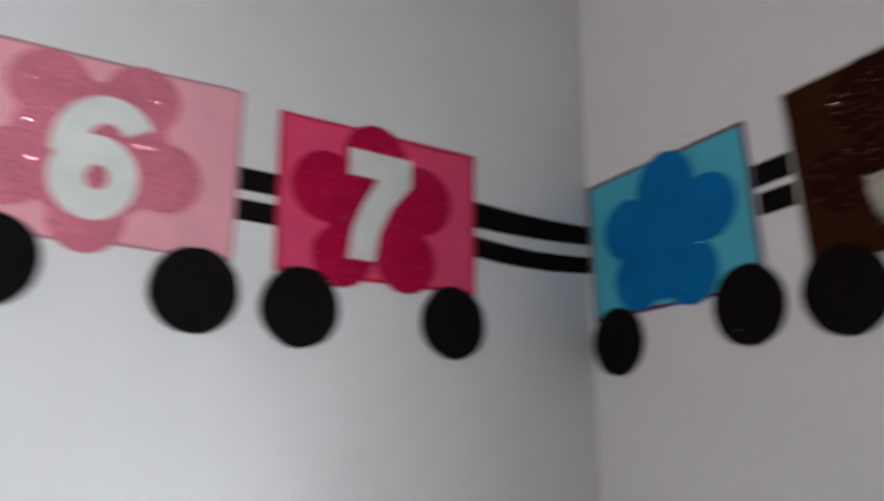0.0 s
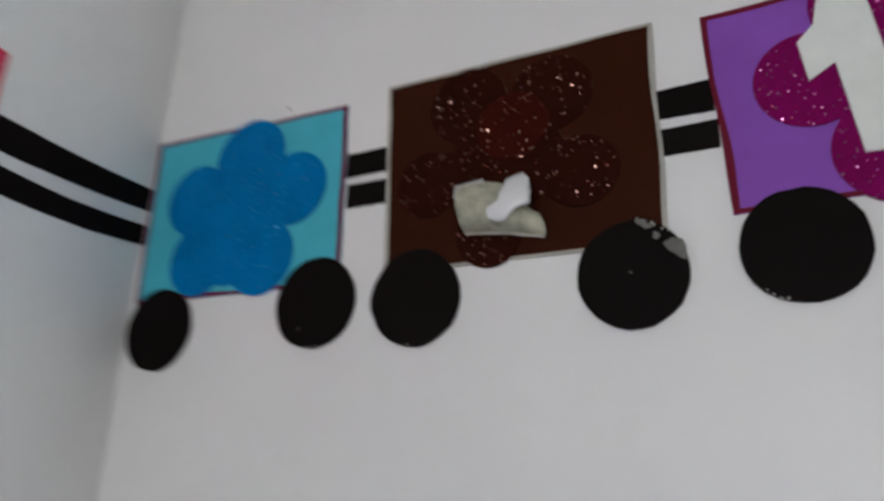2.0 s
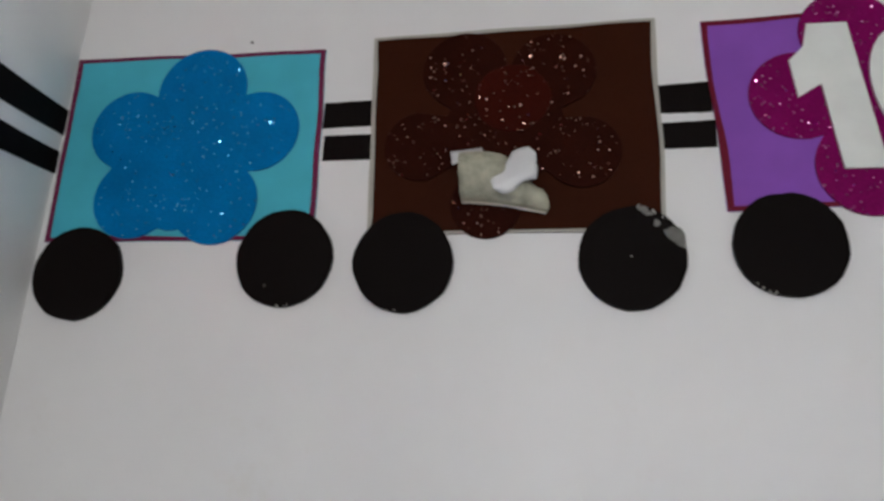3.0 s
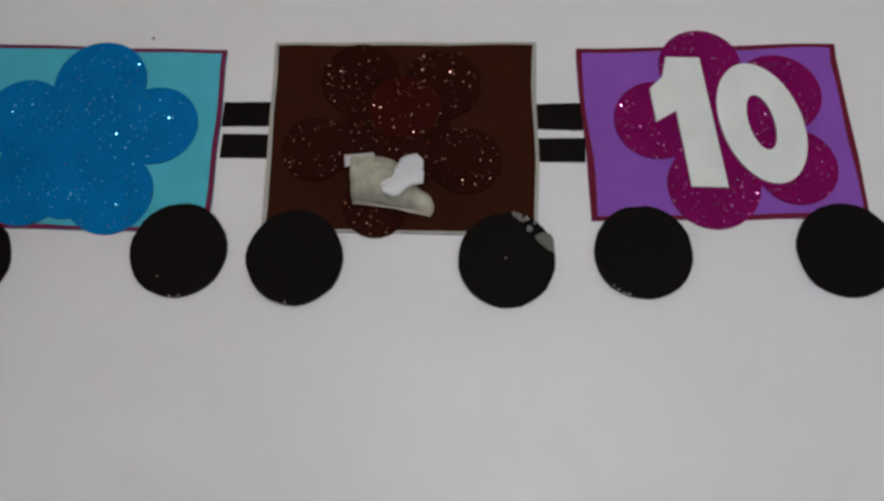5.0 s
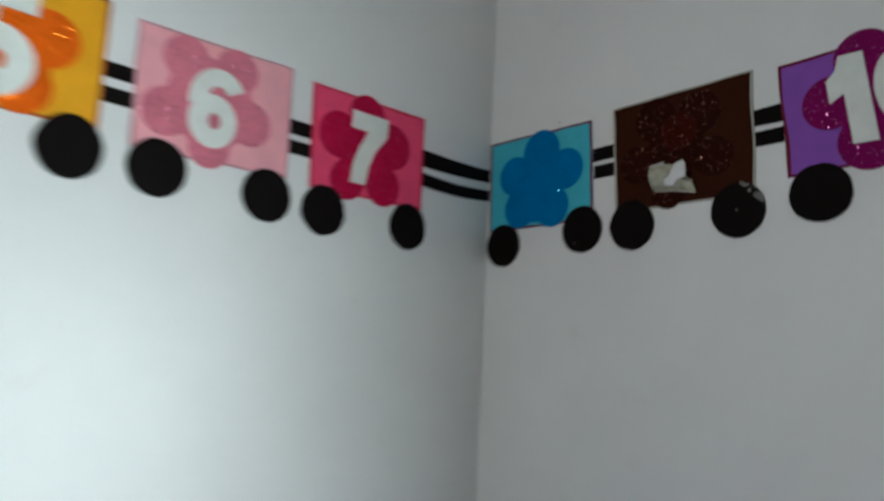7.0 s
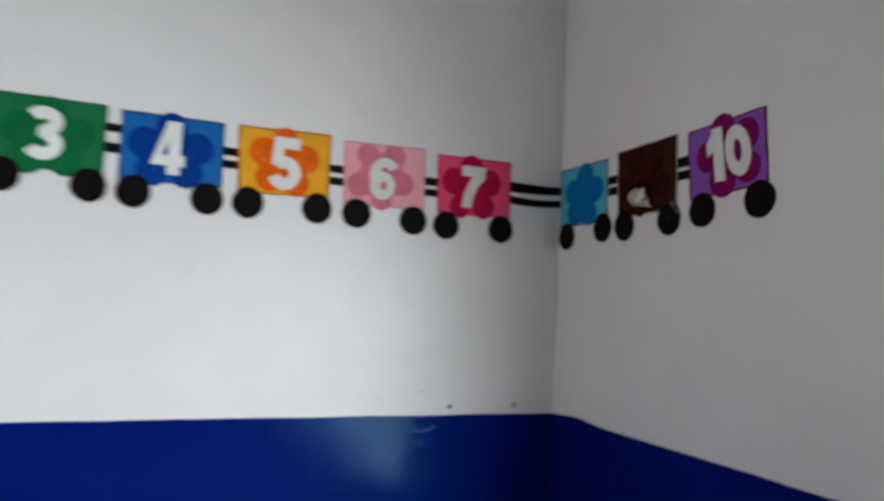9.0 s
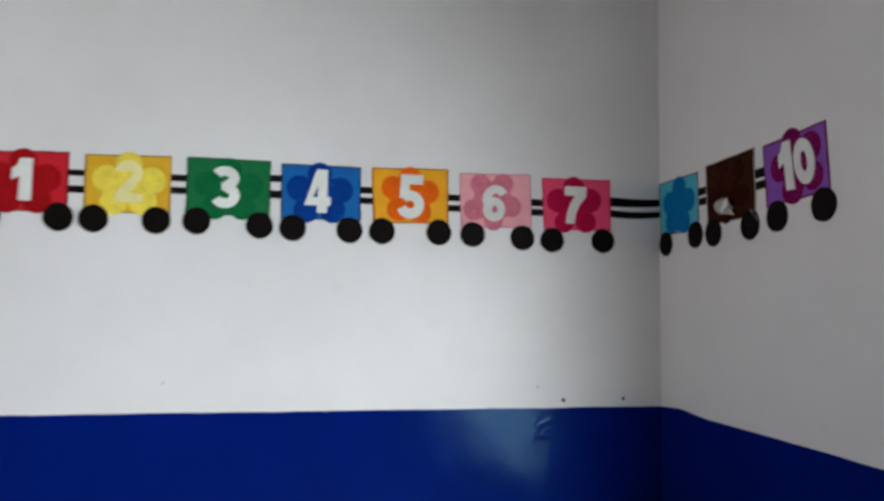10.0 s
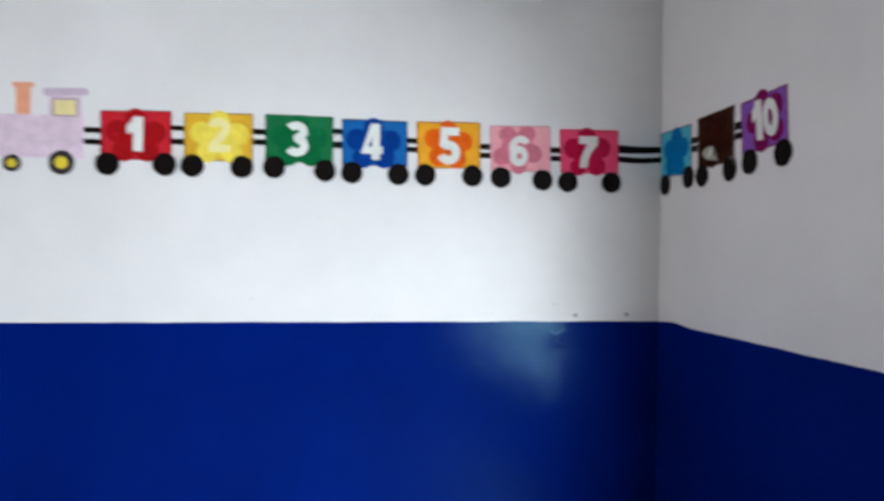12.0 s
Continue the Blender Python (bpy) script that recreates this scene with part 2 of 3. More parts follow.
NORTH = Matrix(((1, 0, 0, 0), (0, 0, -1, 0), (0, 1, 0, 0), (0, 0, 0, 1)))   # u runs east, w points south
EAST = Matrix(((0, 0, -1, 0), (-1, 0, 0, 0), (0, 1, 0, 0), (0, 0, 0, 1)))   # u runs south, w points west
WEST = Matrix(((0, 0, 1, ROOM_X), (1, 0, 0, 0), (0, 1, 0, 0), (0, 0, 0, 1)))   # u runs north, w points east
SOUTH = Matrix(((-1, 0, 0, 0), (0, 0, 1, ROOM_Y), (0, 1, 0, 0), (0, 0, 0, 1)))   # u runs west, w points north


def on_wall(ob, wall):
    ob.matrix_world = wall
    return ob


# ---- the room ----
def wall_with_hole(name, label, spans):
    bm = bmesh.new()
    for s in spans:
        box(bm, *s)
    return tagged(part(name, bm, WHITE_WALL), label, "wall", kind="structure")


T = THICK
wall_with_hole("wall_north", "white painted rendered classroom wall above blue dado", [(ROOM_X - T, T, 0, T, 0, ROOM_Z)])
wall_with_hole("wall_east", "white painted rendered classroom wall with window opening", [
    (0, T, E_Y0, 0, 0, ROOM_Z), (0, T, ROOM_Y, E_Y1, 0, ROOM_Z), (0, T, E_Y1, E_Y0, 0, E_Z0), (0, T, E_Y1, E_Y0, E_Z1, ROOM_Z)])
wall_with_hole("wall_south", "plain white painted rendered classroom wall", [(ROOM_X - T, T, ROOM_Y - T, ROOM_Y, 0, ROOM_Z)])
# both west openings exist only to let in the added fill
(A0, A1), (B0, B1) = WEST_SPANS
wall_with_hole("wall_west", "white painted rendered classroom wall with two added openings for fill light", [
    (ROOM_X - T, ROOM_X, y1, y0, z0, z1) for y0, y1, z0, z1 in (
        (0, A0, 0, ROOM_Z), (A1, B0, 0, ROOM_Z), (B1, ROOM_Y, 0, ROOM_Z),
        (A0, A1, 0, W_Z0), (A0, A1, W_Z1, ROOM_Z), (B0, B1, 0, W_Z0), (B0, B1, W_Z1, ROOM_Z))])

bm = bmesh.new()
box(bm, ROOM_X - T, T, ROOM_Y - T, T, -0.1, 0)
tagged(part("floor", bm, FLOOR_SCREED), "smooth grey-brown screed classroom floor", "floor", kind="structure")
bm = bmesh.new()
box(bm, ROOM_X - T, T, ROOM_Y - T, T, ROOM_Z, ROOM_Z + 0.1)
tagged(part("ceiling", bm, CEILING_PAINT), "plain dull grey-beige painted ceiling", "ceiling", kind="structure")


def dado(name, wall, spans, rise):
    """The enamelled lower part of a wall: a coat 2 mm thick with a hand-drawn upper edge."""
    bm = bmesh.new()
    for u0, u1, top in spans:
        n = max(2, int((u1 - u0) / 0.02))
        line = [(u0 + (u1 - u0) * i / n) for i in range(n + 1)]
        edge = [(u, (DADO if top is None else top) + (rise(u) + 0.0022 * noise.noise((u * 5, 3.1, 0)) + 0.0010 * noise.noise((u * 31, 1.7, 0)) if top is None else 0)) for u in line]
        front, back, low = ([bm.verts.new((u, v, w)) for u, v in e] for e, w in ((edge, 0.002), (edge, -0.001), ([(u, 0.0) for u in line], 0.002)))
        for i in range(n):
            bm.faces.new((low[i], low[i + 1], front[i + 1], front[i]))
            bm.faces.new((front[i], front[i + 1], back[i + 1], back[i]))
    return tagged(on_wall(part(name, bm, BLUE_DADO), wall), "glossy dark blue enamel paint on the lower wall", "dado", kind="structure")


dado("dado_north", NORTH, [(ROOM_X, 0.0, None)], lambda u: 0.0)
dado("dado_east", EAST, [(0.0, -E_Y0, None), (-E_Y0, -E_Y1, E_Z0), (-E_Y1, -ROOM_Y, None)],
     lambda u: 0.010 * math.exp(-((u - 0.16) / 0.10) ** 2))

dado("dado_south", SOUTH, [(0.0, -ROOM_X, None)], lambda u: 0.0)
dado("dado_west", WEST, [(ROOM_Y, 0.0, None)], lambda u: 0.0)


def window(name, wall, u0, u1, z0, z1, label):
    """A plain steel frame with a mullion, set in the opening."""
    base = tagged(new(name), label, "window", kind="structure")
    base.matrix_world = wall @ Matrix.Translation((u0, z0, -THICK * 0.5))
    w, h, s = u1 - u0, z1 - z0, 0.03
    bm = bmesh.new()
    for a, b, c, d in ((0, s, 0, h), (w - s, w, 0, h), (s, w - s, 0, s), (s, w - s, h - s, h)):
        box(bm, a, b, c, d, -0.02, 0.02)
    part("window_frame", bm, FRAME_PAINT, base)
    bm = bmesh.new()
    box(bm, w / 2 - 0.015, w / 2 + 0.015, s, h - s, -0.018, 0.018)
    part("mullion", bm, FRAME_PAINT, base)


window("window_1", EAST, -E_Y0, -E_Y1, E_Z0, E_Z1, "unseen lamp-lit window opening with plain grey metal frame")
# frames for the made-up west openings
for name, (a, b) in zip(("added_window_2", "added_window_3"), WEST_SPANS):
    window(name, WEST, b, a, W_Z0, W_Z1, "unseen lamp-lit window opening with plain grey metal frame")

# ---- the train ----
def wagon(wall, label, corners, ground, edge, wheels, core=None, petals=(), flower=None, figures=(), ink=None, line=0.0048, seed=1.0):
    """A wagon of craft foam: card, drawn border, glitter flower, cut-out figures and two wheels."""
    cu, cv = sum(c[0] for c in corners) / 4, min(c[1] for c in corners)
    base = tagged(new("number_wagon"), label, "wall decoration", "train wagons along the wall")
    base.matrix_world = wall @ Matrix.Translation((cu, cv, 0))

    def rel(points):
        return [(u - cu, v - cv) for u, v in points]
    shape = rel(corners)
    bm = bmesh.new()
    slab(bm, wavy(shape, 12, 0.0022, seed), 0.002)
    part("card", bm, ground, base)
    mu, mv = sum(p[0] for p in shape) / 4, sum(p[1] for p in shape) / 4
    outer = wavy(shape, 12, 0.0022, seed)
    inner = []
    for i, (u, v) in enumerate(wavy(shape, 12, 0.0030, seed + 0.2)):
        wide = line * (1 + 0.5 * noise.noise((i * 0.21, seed, 2)))
        side = 1.3 * wide
        inner.append((u + side * max(-1, min(1, (mu - u) / (abs(mu - u) + 0.012))) if abs(mu - u) > 0.10 else u,
                      v + wide * max(-1, min(1, (mv - v) / abs(mv - v))) if abs(mv - v) > 0.085 else v))
    bm = bmesh.new()
    ring_slab(bm, outer, inner, 0.0023, 0.0015)
    part("border", bm, edge, base)
    if petals:
        bm = bmesh.new()
        slab(bm, blossom((core[0] - cu, core[1] - cv, core[2]), [(a - cu, b - cv, r) for a, b, r in petals]), 0.004)
        part("flower", bm, flower, base)
    for figure, u0, v0, wide, high, lean in figures:
        bm = bmesh.new()
        numeral(bm, figure, u0 - cu, v0 - cv, wide, high, lean)
        part("digit", bm, ink or WHITE, base)
    for k, (u, v, r) in enumerate(wheels):
        bm = bmesh.new()
        slab(bm, disc(u - cu, v - cv, r, seed=seed + k * 3.7), 0.0056)
        part("wheel", bm, BLACK, base)
    return base


def plain_petals(u, v):
    """A flower with one petal up, two to the sides and two below."""
    return (u, v - 0.004, 0.072), [(u - 0.004, v + 0.070, 0.045), (u - 0.078, v + 0.014, 0.049), (u + 0.072, v + 0.012, 0.050),
                                   (u - 0.052, v - 0.068, 0.047), (u + 0.046, v - 0.065, 0.048)]


R = 0.0495
# wagon one
c, p = plain_petals(-2.411, 2.060)
wagon(NORTH, "red foam train wagon with white number one", [(-2.558, 1.951), (-2.265, 1.955), (-2.267, 2.171), (-2.558, 2.160)],
      foam("red_foam", (0.58, 0.013, 0.026)), foam("dark_red_ink", (0.16, 0.01, 0.015)), [(-2.528, 1.933, R), (-2.293, 1.937, R)],
      c, p, glitter("dark_red_glitter", (0.36, 0.007, 0.010), (0.55, 0.02, 0.03)), [("1", -2.450, 1.990, 0.066, 0.150, 0.0)], seed=11)
# wagon two
c, p = plain_petals(-2.062, 2.066)
wagon(NORTH, "mustard foam train wagon with pale yellow flower and number two", [(-2.214, 1.958), (-1.920, 1.960), (-1.923, 2.174), (-2.216, 2.165)],
      foam("mustard_foam", (0.74, 0.42, 0.022)), foam("brown_ink", (0.30, 0.17, 0.05)), [(-2.178, 1.936, R), (-1.967, 1.937, R)],
      c, p, glitter("yellow_glitter", (0.87, 0.70, 0.09), (0.9, 0.75, 0.2)), [("2", -2.112, 1.998, 0.094, 0.151, 0.0)], ink=CREAM, seed=12)
# wagon three
c, p = plain_petals(-1.716, 2.062)
wagon(NORTH, "green foam train wagon with white number three", [(-1.868, 1.962), (-1.570, 1.966), (-1.570, 2.173), (-1.870, 2.174)],
      foam("green_foam", (0.004, 0.150, 0.045)), foam("dark_green_ink", (0.004, 0.06, 0.02)), [(-1.828, 1.940, R), (-1.605, 1.931, R)],
      c, p, glitter("green_glitter", (0.005, 0.135, 0.042), (0.02, 0.25, 0.09)), [("3", -1.777, 1.991, 0.096, 0.154, 0.0)], seed=13)
# wagon four
c, p = plain_petals(-1.386, 2.062)
wagon(NORTH, "blue foam train wagon with white number four", [(-1.530, 1.959), (-1.232, 1.962), (-1.236, 2.167), (-1.534, 2.167)],
      foam("blue_foam", (0.002, 0.125, 0.41)), foam("navy_ink", (0.006, 0.02, 0.06)), [(-1.485, 1.926, R), (-1.274, 1.924, R)],
      c, p, glitter("deep_blue_glitter", (0.002, 0.040, 0.24), (0.02, 0.10, 0.40)), [("4", -1.446, 1.986, 0.098, 0.164, 0.0)], seed=14)
# wagon five
wagon(NORTH, "yellow-orange foam train wagon with white number five", [(-1.185, 1.955), (-0.893, 1.962), (-0.896, 2.177), (-1.195, 2.169)],
      foam("amber_foam", (0.86, 0.40, 0.012)), foam("rust_ink", (0.40, 0.10, 0.02)), [(-1.151, 1.925, R), (-0.930, 1.927, R)],
      (-1.046, 2.060, 0.082), [(-1.046, 2.136, 0.043), (-1.112, 2.094, 0.045), (-0.978, 2.083, 0.046), (-1.089, 2.012, 0.045), (-1.006, 2.003, 0.044)],
      glitter("orange_glitter", (0.80, 0.125, 0.006), (0.9, 0.25, 0.03), 0.12), [("5", -1.091, 1.976, 0.100, 0.172, 0.0)], seed=15)
# wagon six
wagon(NORTH, "pale pink foam train wagon with white number six", [(-0.843, 1.950), (-0.555, 1.956), (-0.559, 2.172), (-0.851, 2.164)],
      foam("pale_pink_foam", (0.88, 0.40, 0.455)), foam("grey_pink_ink", (0.50, 0.25, 0.28)), [(-0.795, 1.924, R), (-0.592, 1.917, R)],
      (-0.715, 2.058, 0.080), [(-0.765, 2.123, 0.041), (-0.672, 2.129, 0.041), (-0.640, 2.040, 0.042), (-0.711, 1.980, 0.038), (-0.792, 2.022, 0.042)],
      glitter("pink_glitter", (0.70, 0.20, 0.27), (0.74, 0.30, 0.37), 0.22), [("6", -0.758, 1.978, 0.092, 0.146, 0.0)], line=0.003, seed=16)
# wagon seven
seven = wagon(NORTH, "hot pink foam train wagon with white number seven", [(-0.503, 1.953), (-0.217, 1.957), (-0.219, 2.165), (-0.512, 2.162)],
      foam("hot_pink_foam", (0.84, 0.070, 0.18)), foam("red_ink", (0.62, 0.02, 0.06)), [(-0.468, 1.912, R), (-0.252, 1.915, R)],
      (-0.375, 2.050, 0.070), [(-0.377, 2.126, 0.046), (-0.444, 2.072, 0.048), (-0.308, 2.078, 0.049), (-0.418, 1.984, 0.041), (-0.326, 1.990, 0.044)],
      glitter("magenta_glitter", (0.48, 0.005, 0.050), (0.66, 0.12, 0.33), 0.08), [("7", -0.416, 1.981, 0.092, 0.151, 0.0)], seed=17)
# wagon eight, whose figure has come off
eight = wagon(EAST, "sky blue foam train wagon with glitter flower and no number", [(0.008, 1.940), (0.303, 1.943), (0.295, 2.159), (-0.001 + 0.003, 2.159)],
      foam("sky_blue_foam", (0.075, 0.48, 0.60)), foam("maroon_ink", (0.16, 0.012, 0.06)), [(0.054, 1.906, R), (0.275, 1.923, R)],
      (0.153, 2.040, 0.072), [(0.160, 2.113, 0.051), (0.084, 2.068, 0.046), (0.229, 2.063, 0.046), (0.102, 1.989, 0.046), (0.193, 1.983, 0.046), (0.147, 1.985, 0.033)],
      glitter("turquoise_glitter", (0.0012, 0.170, 0.43), (0.12, 0.36, 0.52), 0.05), seed=18)
# wagon nine, whose figure is peeling off
nine = wagon(EAST, "dark brown foam train wagon with a peeling paper number", [(0.357, 1.948), (0.643, 1.950), (0.640, 2.179), (0.348, 2.170)],
             foam("brown_foam", (0.036, 0.0075, 0.0019), sheen=0.06), foam("bare_card_edge", (0.44, 0.42, 0.37)), [(0.395, 1.919, R), (0.610, 1.924, R)],
             (0.490, 2.058, 0.060), [(0.448, 2.126, 0.044), (0.538, 2.122, 0.043), (0.407, 2.041, 0.038), (0.566, 2.032, 0.038), (0.474, 1.978, 0.035)],
             glitter("brown_glitter", (0.025, 0.0042, 0.0019), (0.30, 0.17, 0.14), 0.06), line=0.0034, seed=19)
# wagon ten
ten = wagon(EAST, "purple foam train wagon with white number ten", [(0.697, 1.969), (0.980, 1.982), (0.969, 2.186), (0.684, 2.172)],
      foam("purple_foam", (0.26, 0.083, 0.46)), foam("crimson_ink", (0.150, 0.003, 0.022)), [(0.748, 1.937, R), (0.952, 1.946, R)],
      (0.845, 2.082, 0.068), [(0.819, 2.153, 0.045), (0.769, 2.086, 0.046), (0.900, 2.122, 0.047), (0.911, 2.036, 0.043), (0.824, 2.012, 0.048)],
      glitter("plum_glitter", (0.20, 0.003, 0.090), (0.46, 0.18, 0.38), 0.08),
      [("1", 0.767, 2.009, 0.061, 0.153, -0.13), ("0", 0.834, 2.015, 0.089, 0.141, -0.15)], line=0.005, seed=20)

# wagon nine's centre disc, tape scrap and peeling figure
SEVEN = ((-0.503 - 0.217 - 0.219 - 0.512) / 4, 1.953)
EIGHT = ((0.008 + 0.303 + 0.295 + 0.002) / 4, 1.940)
TEN = ((0.697 + 0.980 + 0.969 + 0.684) / 4, 1.969)
NINE_U, NINE_V = (0.357 + 0.643 + 0.640 + 0.348) / 4, 1.948
bm = bmesh.new()
slab(bm, disc(0.497 - NINE_U, 2.092 - NINE_V, 0.038, seed=4), 0.0052, back=0.003)
part("flower_centre", bm, glitter("russet_glitter", (0.040, 0.0045, 0.0022), (0.30, 0.17, 0.14), 0.06), nine, "reddish brown glitter disc")
paper_white = foam("white_paper", (0.74, 0.74, 0.75), 0.22, 0.04, 0.6)
paper_back = foam("yellowed_paper_back", (0.44, 0.43, 0.33), 0.6, 0.26, 0.3, mottle=60)


def sheet_grid(bm, n, m, at):
    """A smooth sheet through at(i / n, k / m)."""
    grid = [[bm.verts.new(at(i / n, k / m)) for k in range(m + 1)] for i in range(n + 1)]
    for i in range(n):
        for k in range(m):
            bm.faces.new((grid[i][k], grid[i + 1][k], grid[i + 1][k + 1], grid[i][k + 1]))


def rolled(f, g):
    """The rolled strip: f runs along its axis, g round the roll from its lower to its upper edge."""
    late = max(0.0, (f - 0.5) / 0.5)
    radius = 0.0255 - 0.0125 * late * late * (3 - 2 * late) + 0.001 * math.sin(5 * f)
    low_u, low_v = 0.451 + 0.080 * f, 1.979 - 0.011 * f + 0.002 * math.sin(3.4 * f)
    a = radians(-8 + 190 * g)
    bulge = 0.005 * math.sin(math.pi * min(1.0, g * 1.3)) * late ** 3
    fray = 0.0014 * noise.noise((g * 7, f * 3, 7)) * (f < 0.01 or f > 0.99)
    return (low_u + fray + bulge - 0.004 * g - NINE_U, low_v + radius * (1 - math.cos(a)) - NINE_V, 0.0045 + 1.05 * radius * max(0, math.sin(a)) + 0.001 * noise.noise((f * 4, g * 4, 3)))


def tongue(f, g):
    """The figure's white stem, folded forward: rounded below, blunt above."""
    lobe = 0.0142 * math.sqrt(max(0.0, 1 - ((f - 0.26) / 0.26) ** 2)) if f < 0.30 else 0.0140
    blend = min(1.0, max(0.0, (f - 0.26) / 0.42))
    wide = lobe + (0.0042 * blend - 0.0030 * math.sin(math.pi * blend)) * (f > 0.26)
    wide *= 1 - 0.25 * max(0.0, (f - 0.72) / 0.28) ** 1.7
    side = (g - 0.5) * 2 * wide
    u, v = 0.483 + 0.041 * f, 1.983 + 0.036 * f
    return (min(u - 0.66 * side, 0.5225 + 0.0015 * math.sin(9 * side * 100)) - NINE_U, v + 0.75 * side - NINE_V, 0.0315 + 0.003 * math.sin(math.pi * f) - 0.0030 * (2 * g - 1) ** 2 - 0.006 * f)


def sheet_part(name, at, n, m, thick, material, parent, label):
    bm = bmesh.new()
    sheet_grid(bm, n, m, at)
    bmesh.ops.remove_doubles(bm, verts=bm.verts, dist=0.00001)
    ob = part(name, bm, material, parent, label)
    ob.modifiers.new("thickness", "SOLIDIFY").thickness = thick
    for poly in ob.data.polygons:
        poly.use_smooth = True
    return ob


figure = sheet_part("digit", rolled, 18, 16, 0.0014, paper_back, nine, "peeling yellowed paper number curled off its flower")
sheet_part("digit_stem", tongue, 16, 8, 0.0012, paper_white, figure, "white front of the curled paper")
sheet_part("digit_tab", lambda f, g: (0.437 + 0.031 * f + 0.004 * (1 - g) - NINE_U, 2.014 + 0.012 * f + (0.019 - 0.008 * f) * g - NINE_V, 0.006 + 0.012 * (1 - g)),
           8, 5, 0.0010, paper_white, figure, "white corner of the curled paper")


def rim_bead(f, g):
    """The roll's lower edge, turned forward, its catch of light painted as pale colour."""
    u, v, w = rolled(f, 0.06)
    a = 2 * math.pi * g
    fat = 0.0011 + 0.0005 * noise.noise((f * 6, 1, 2))
    return (u, v - 0.0006 + fat * math.cos(a), w + 0.0006 + fat * math.sin(a))


sheet_part("digit_rim", rim_bead, 18, 8, 0.0003, foam("lit_paper_edge", (0.62, 0.58, 0.50), 0.6, 0.2), figure, "cut edge of the curled paper, coloured paler as if lit")
tape_mat = foam("clear_tape", (0.11, 0.105, 0.095), 0.2, 0.7, sheen=0.5)
glue_mat = foam("dry_glue", (0.20, 0.19, 0.175), 0.5, 0.4)
bm = bmesh.new()
patch = [(0.6383, 1.9493), (0.6464, 1.9533), (0.6544, 1.9515), (0.6572, 1.9452), (0.6580, 1.9310), (0.6494, 1.9360), (0.6423, 1.9422)]
slab(bm, wavy([(u - NINE_U, v - NINE_V) for u, v in patch], 4, 0.0012, 8), 0.0062, back=0.005, lip=0.0001)
part("tape", bm, tape_mat, nine, "wrinkled clear tape on a wheel")
for k, (u, v, r) in enumerate(((0.6195, 1.9752, 0.0027), (0.6232, 1.9728, 0.0036), (0.6270, 1.9690, 0.0028), (0.6338, 1.9598, 0.0034))):
    bm = bmesh.new()
    slab(bm, disc(u - 0.0015 - NINE_U, v - 0.003 - NINE_V, r, 14, 0.0016, k + 2), 0.0061 + 0.0002 * k, back=0.005, lip=0.0004)
    part("glue_smear", bm, glue_mat, nine, "pale dry glue on the wheel rim")


def rim_flecks(parent, cu, cv, u, v, r, start, end, count, seed):
    """Pale torn fibres along a stretch of a wheel's rim."""
    rnd = random.Random(seed)
    for _ in range(count):
        a = radians(rnd.uniform(start, end))
        d = r + rnd.uniform(-0.0018, 0.0004)
        bm = bmesh.new()
        slab(bm, [(u - cu + d * math.cos(a) + x, v - cv + d * math.sin(a) + y) for x, y in disc(0, 0, rnd.uniform(0.0006, 0.0014), 7, 0.0006, rnd.random() * 9)], 0.0060, back=0.0045, lip=0.0001)
        part("torn_fleck", bm, FLECK, parent, "pale torn fibre on the wheel rim")


FLECK = foam("torn_fibre", (0.40, 0.38, 0.35), 0.8)
for m, (cu, cv), (u, v), (start, end), count in ((nine, (NINE_U, NINE_V), (0.610, 1.924), (15, 70), 7), (nine, (NINE_U, NINE_V), (0.395, 1.919), (255, 285), 2),
                                                 (ten, TEN, (0.748, 1.937), (215, 258), 8), (seven, SEVEN, (-0.468, 1.912), (15, 50), 5),
                                                 (eight, EIGHT, (0.275, 1.923), (262, 285), 3)):
    rim_flecks(m, cu, cv, u, v, R, start, end, count, count + start)
bm = bmesh.new()
slab(bm, disc(0.609 - NINE_U, 1.925 - NINE_V, 0.0010, 9, 0.0004, 3), 0.0060, back=0.005, lip=0.0003)
part("glue_dot", bm, FLECK, nine, "small dry glue dot")
bm = bmesh.new()
slab(bm, disc(0.259 - EIGHT[0], 1.894 - EIGHT[1], 0.0009, 9, 0.0004, 5), 0.0060, back=0.005, lip=0.0003)
part("glue_dot", bm, FLECK, eight, "small dry glue dot")

bm = bmesh.new()
slab(bm, disc(0, 0, 0.0016, 8, 0.0008, 2), 0.0008)
speck = tagged(part("wall_speck", bm, MARK), "tiny dark speck on the white wall", "speck")
speck.matrix_world = EAST @ Matrix.Translation((0.208, 2.173, 0))

# couplings: pairs of strips between the wagons
strip_number = 0


def strip(wall, u0, u1, left, right, sag=0.0, label="black foam strip joining two train wagons"):
    """left, right: lower and upper edge at either end."""
    global strip_number
    strip_number += 1
    n = 14
    low = [(u0 + (u1 - u0) * i / n, left[0] + (right[0] - left[0]) * i / n - sag * math.sin(math.pi * i / n) + 0.0006 * noise.noise((i * 0.5, strip_number, 1))) for i in range(n + 1)]
    up = [(u0 + (u1 - u0) * i / n, left[1] + (right[1] - left[1]) * i / n - sag * math.sin(math.pi * i / n) + 0.0006 * noise.noise((i * 0.5, strip_number, 4))) for i in range(n + 1)]
    cu, cv = (u0 + u1) / 2, min(left[0], right[0])
    bm = bmesh.new()
    slab(bm, [(u - cu, v - cv) for u, v in low + up[::-1]], 0.0018)
    ob = tagged(part("coupling_strip", bm, BLACK), label, "paper strip", "strips between train wagons")
    ob.matrix_world = wall @ Matrix.Translation((cu, cv, 0))
    return ob


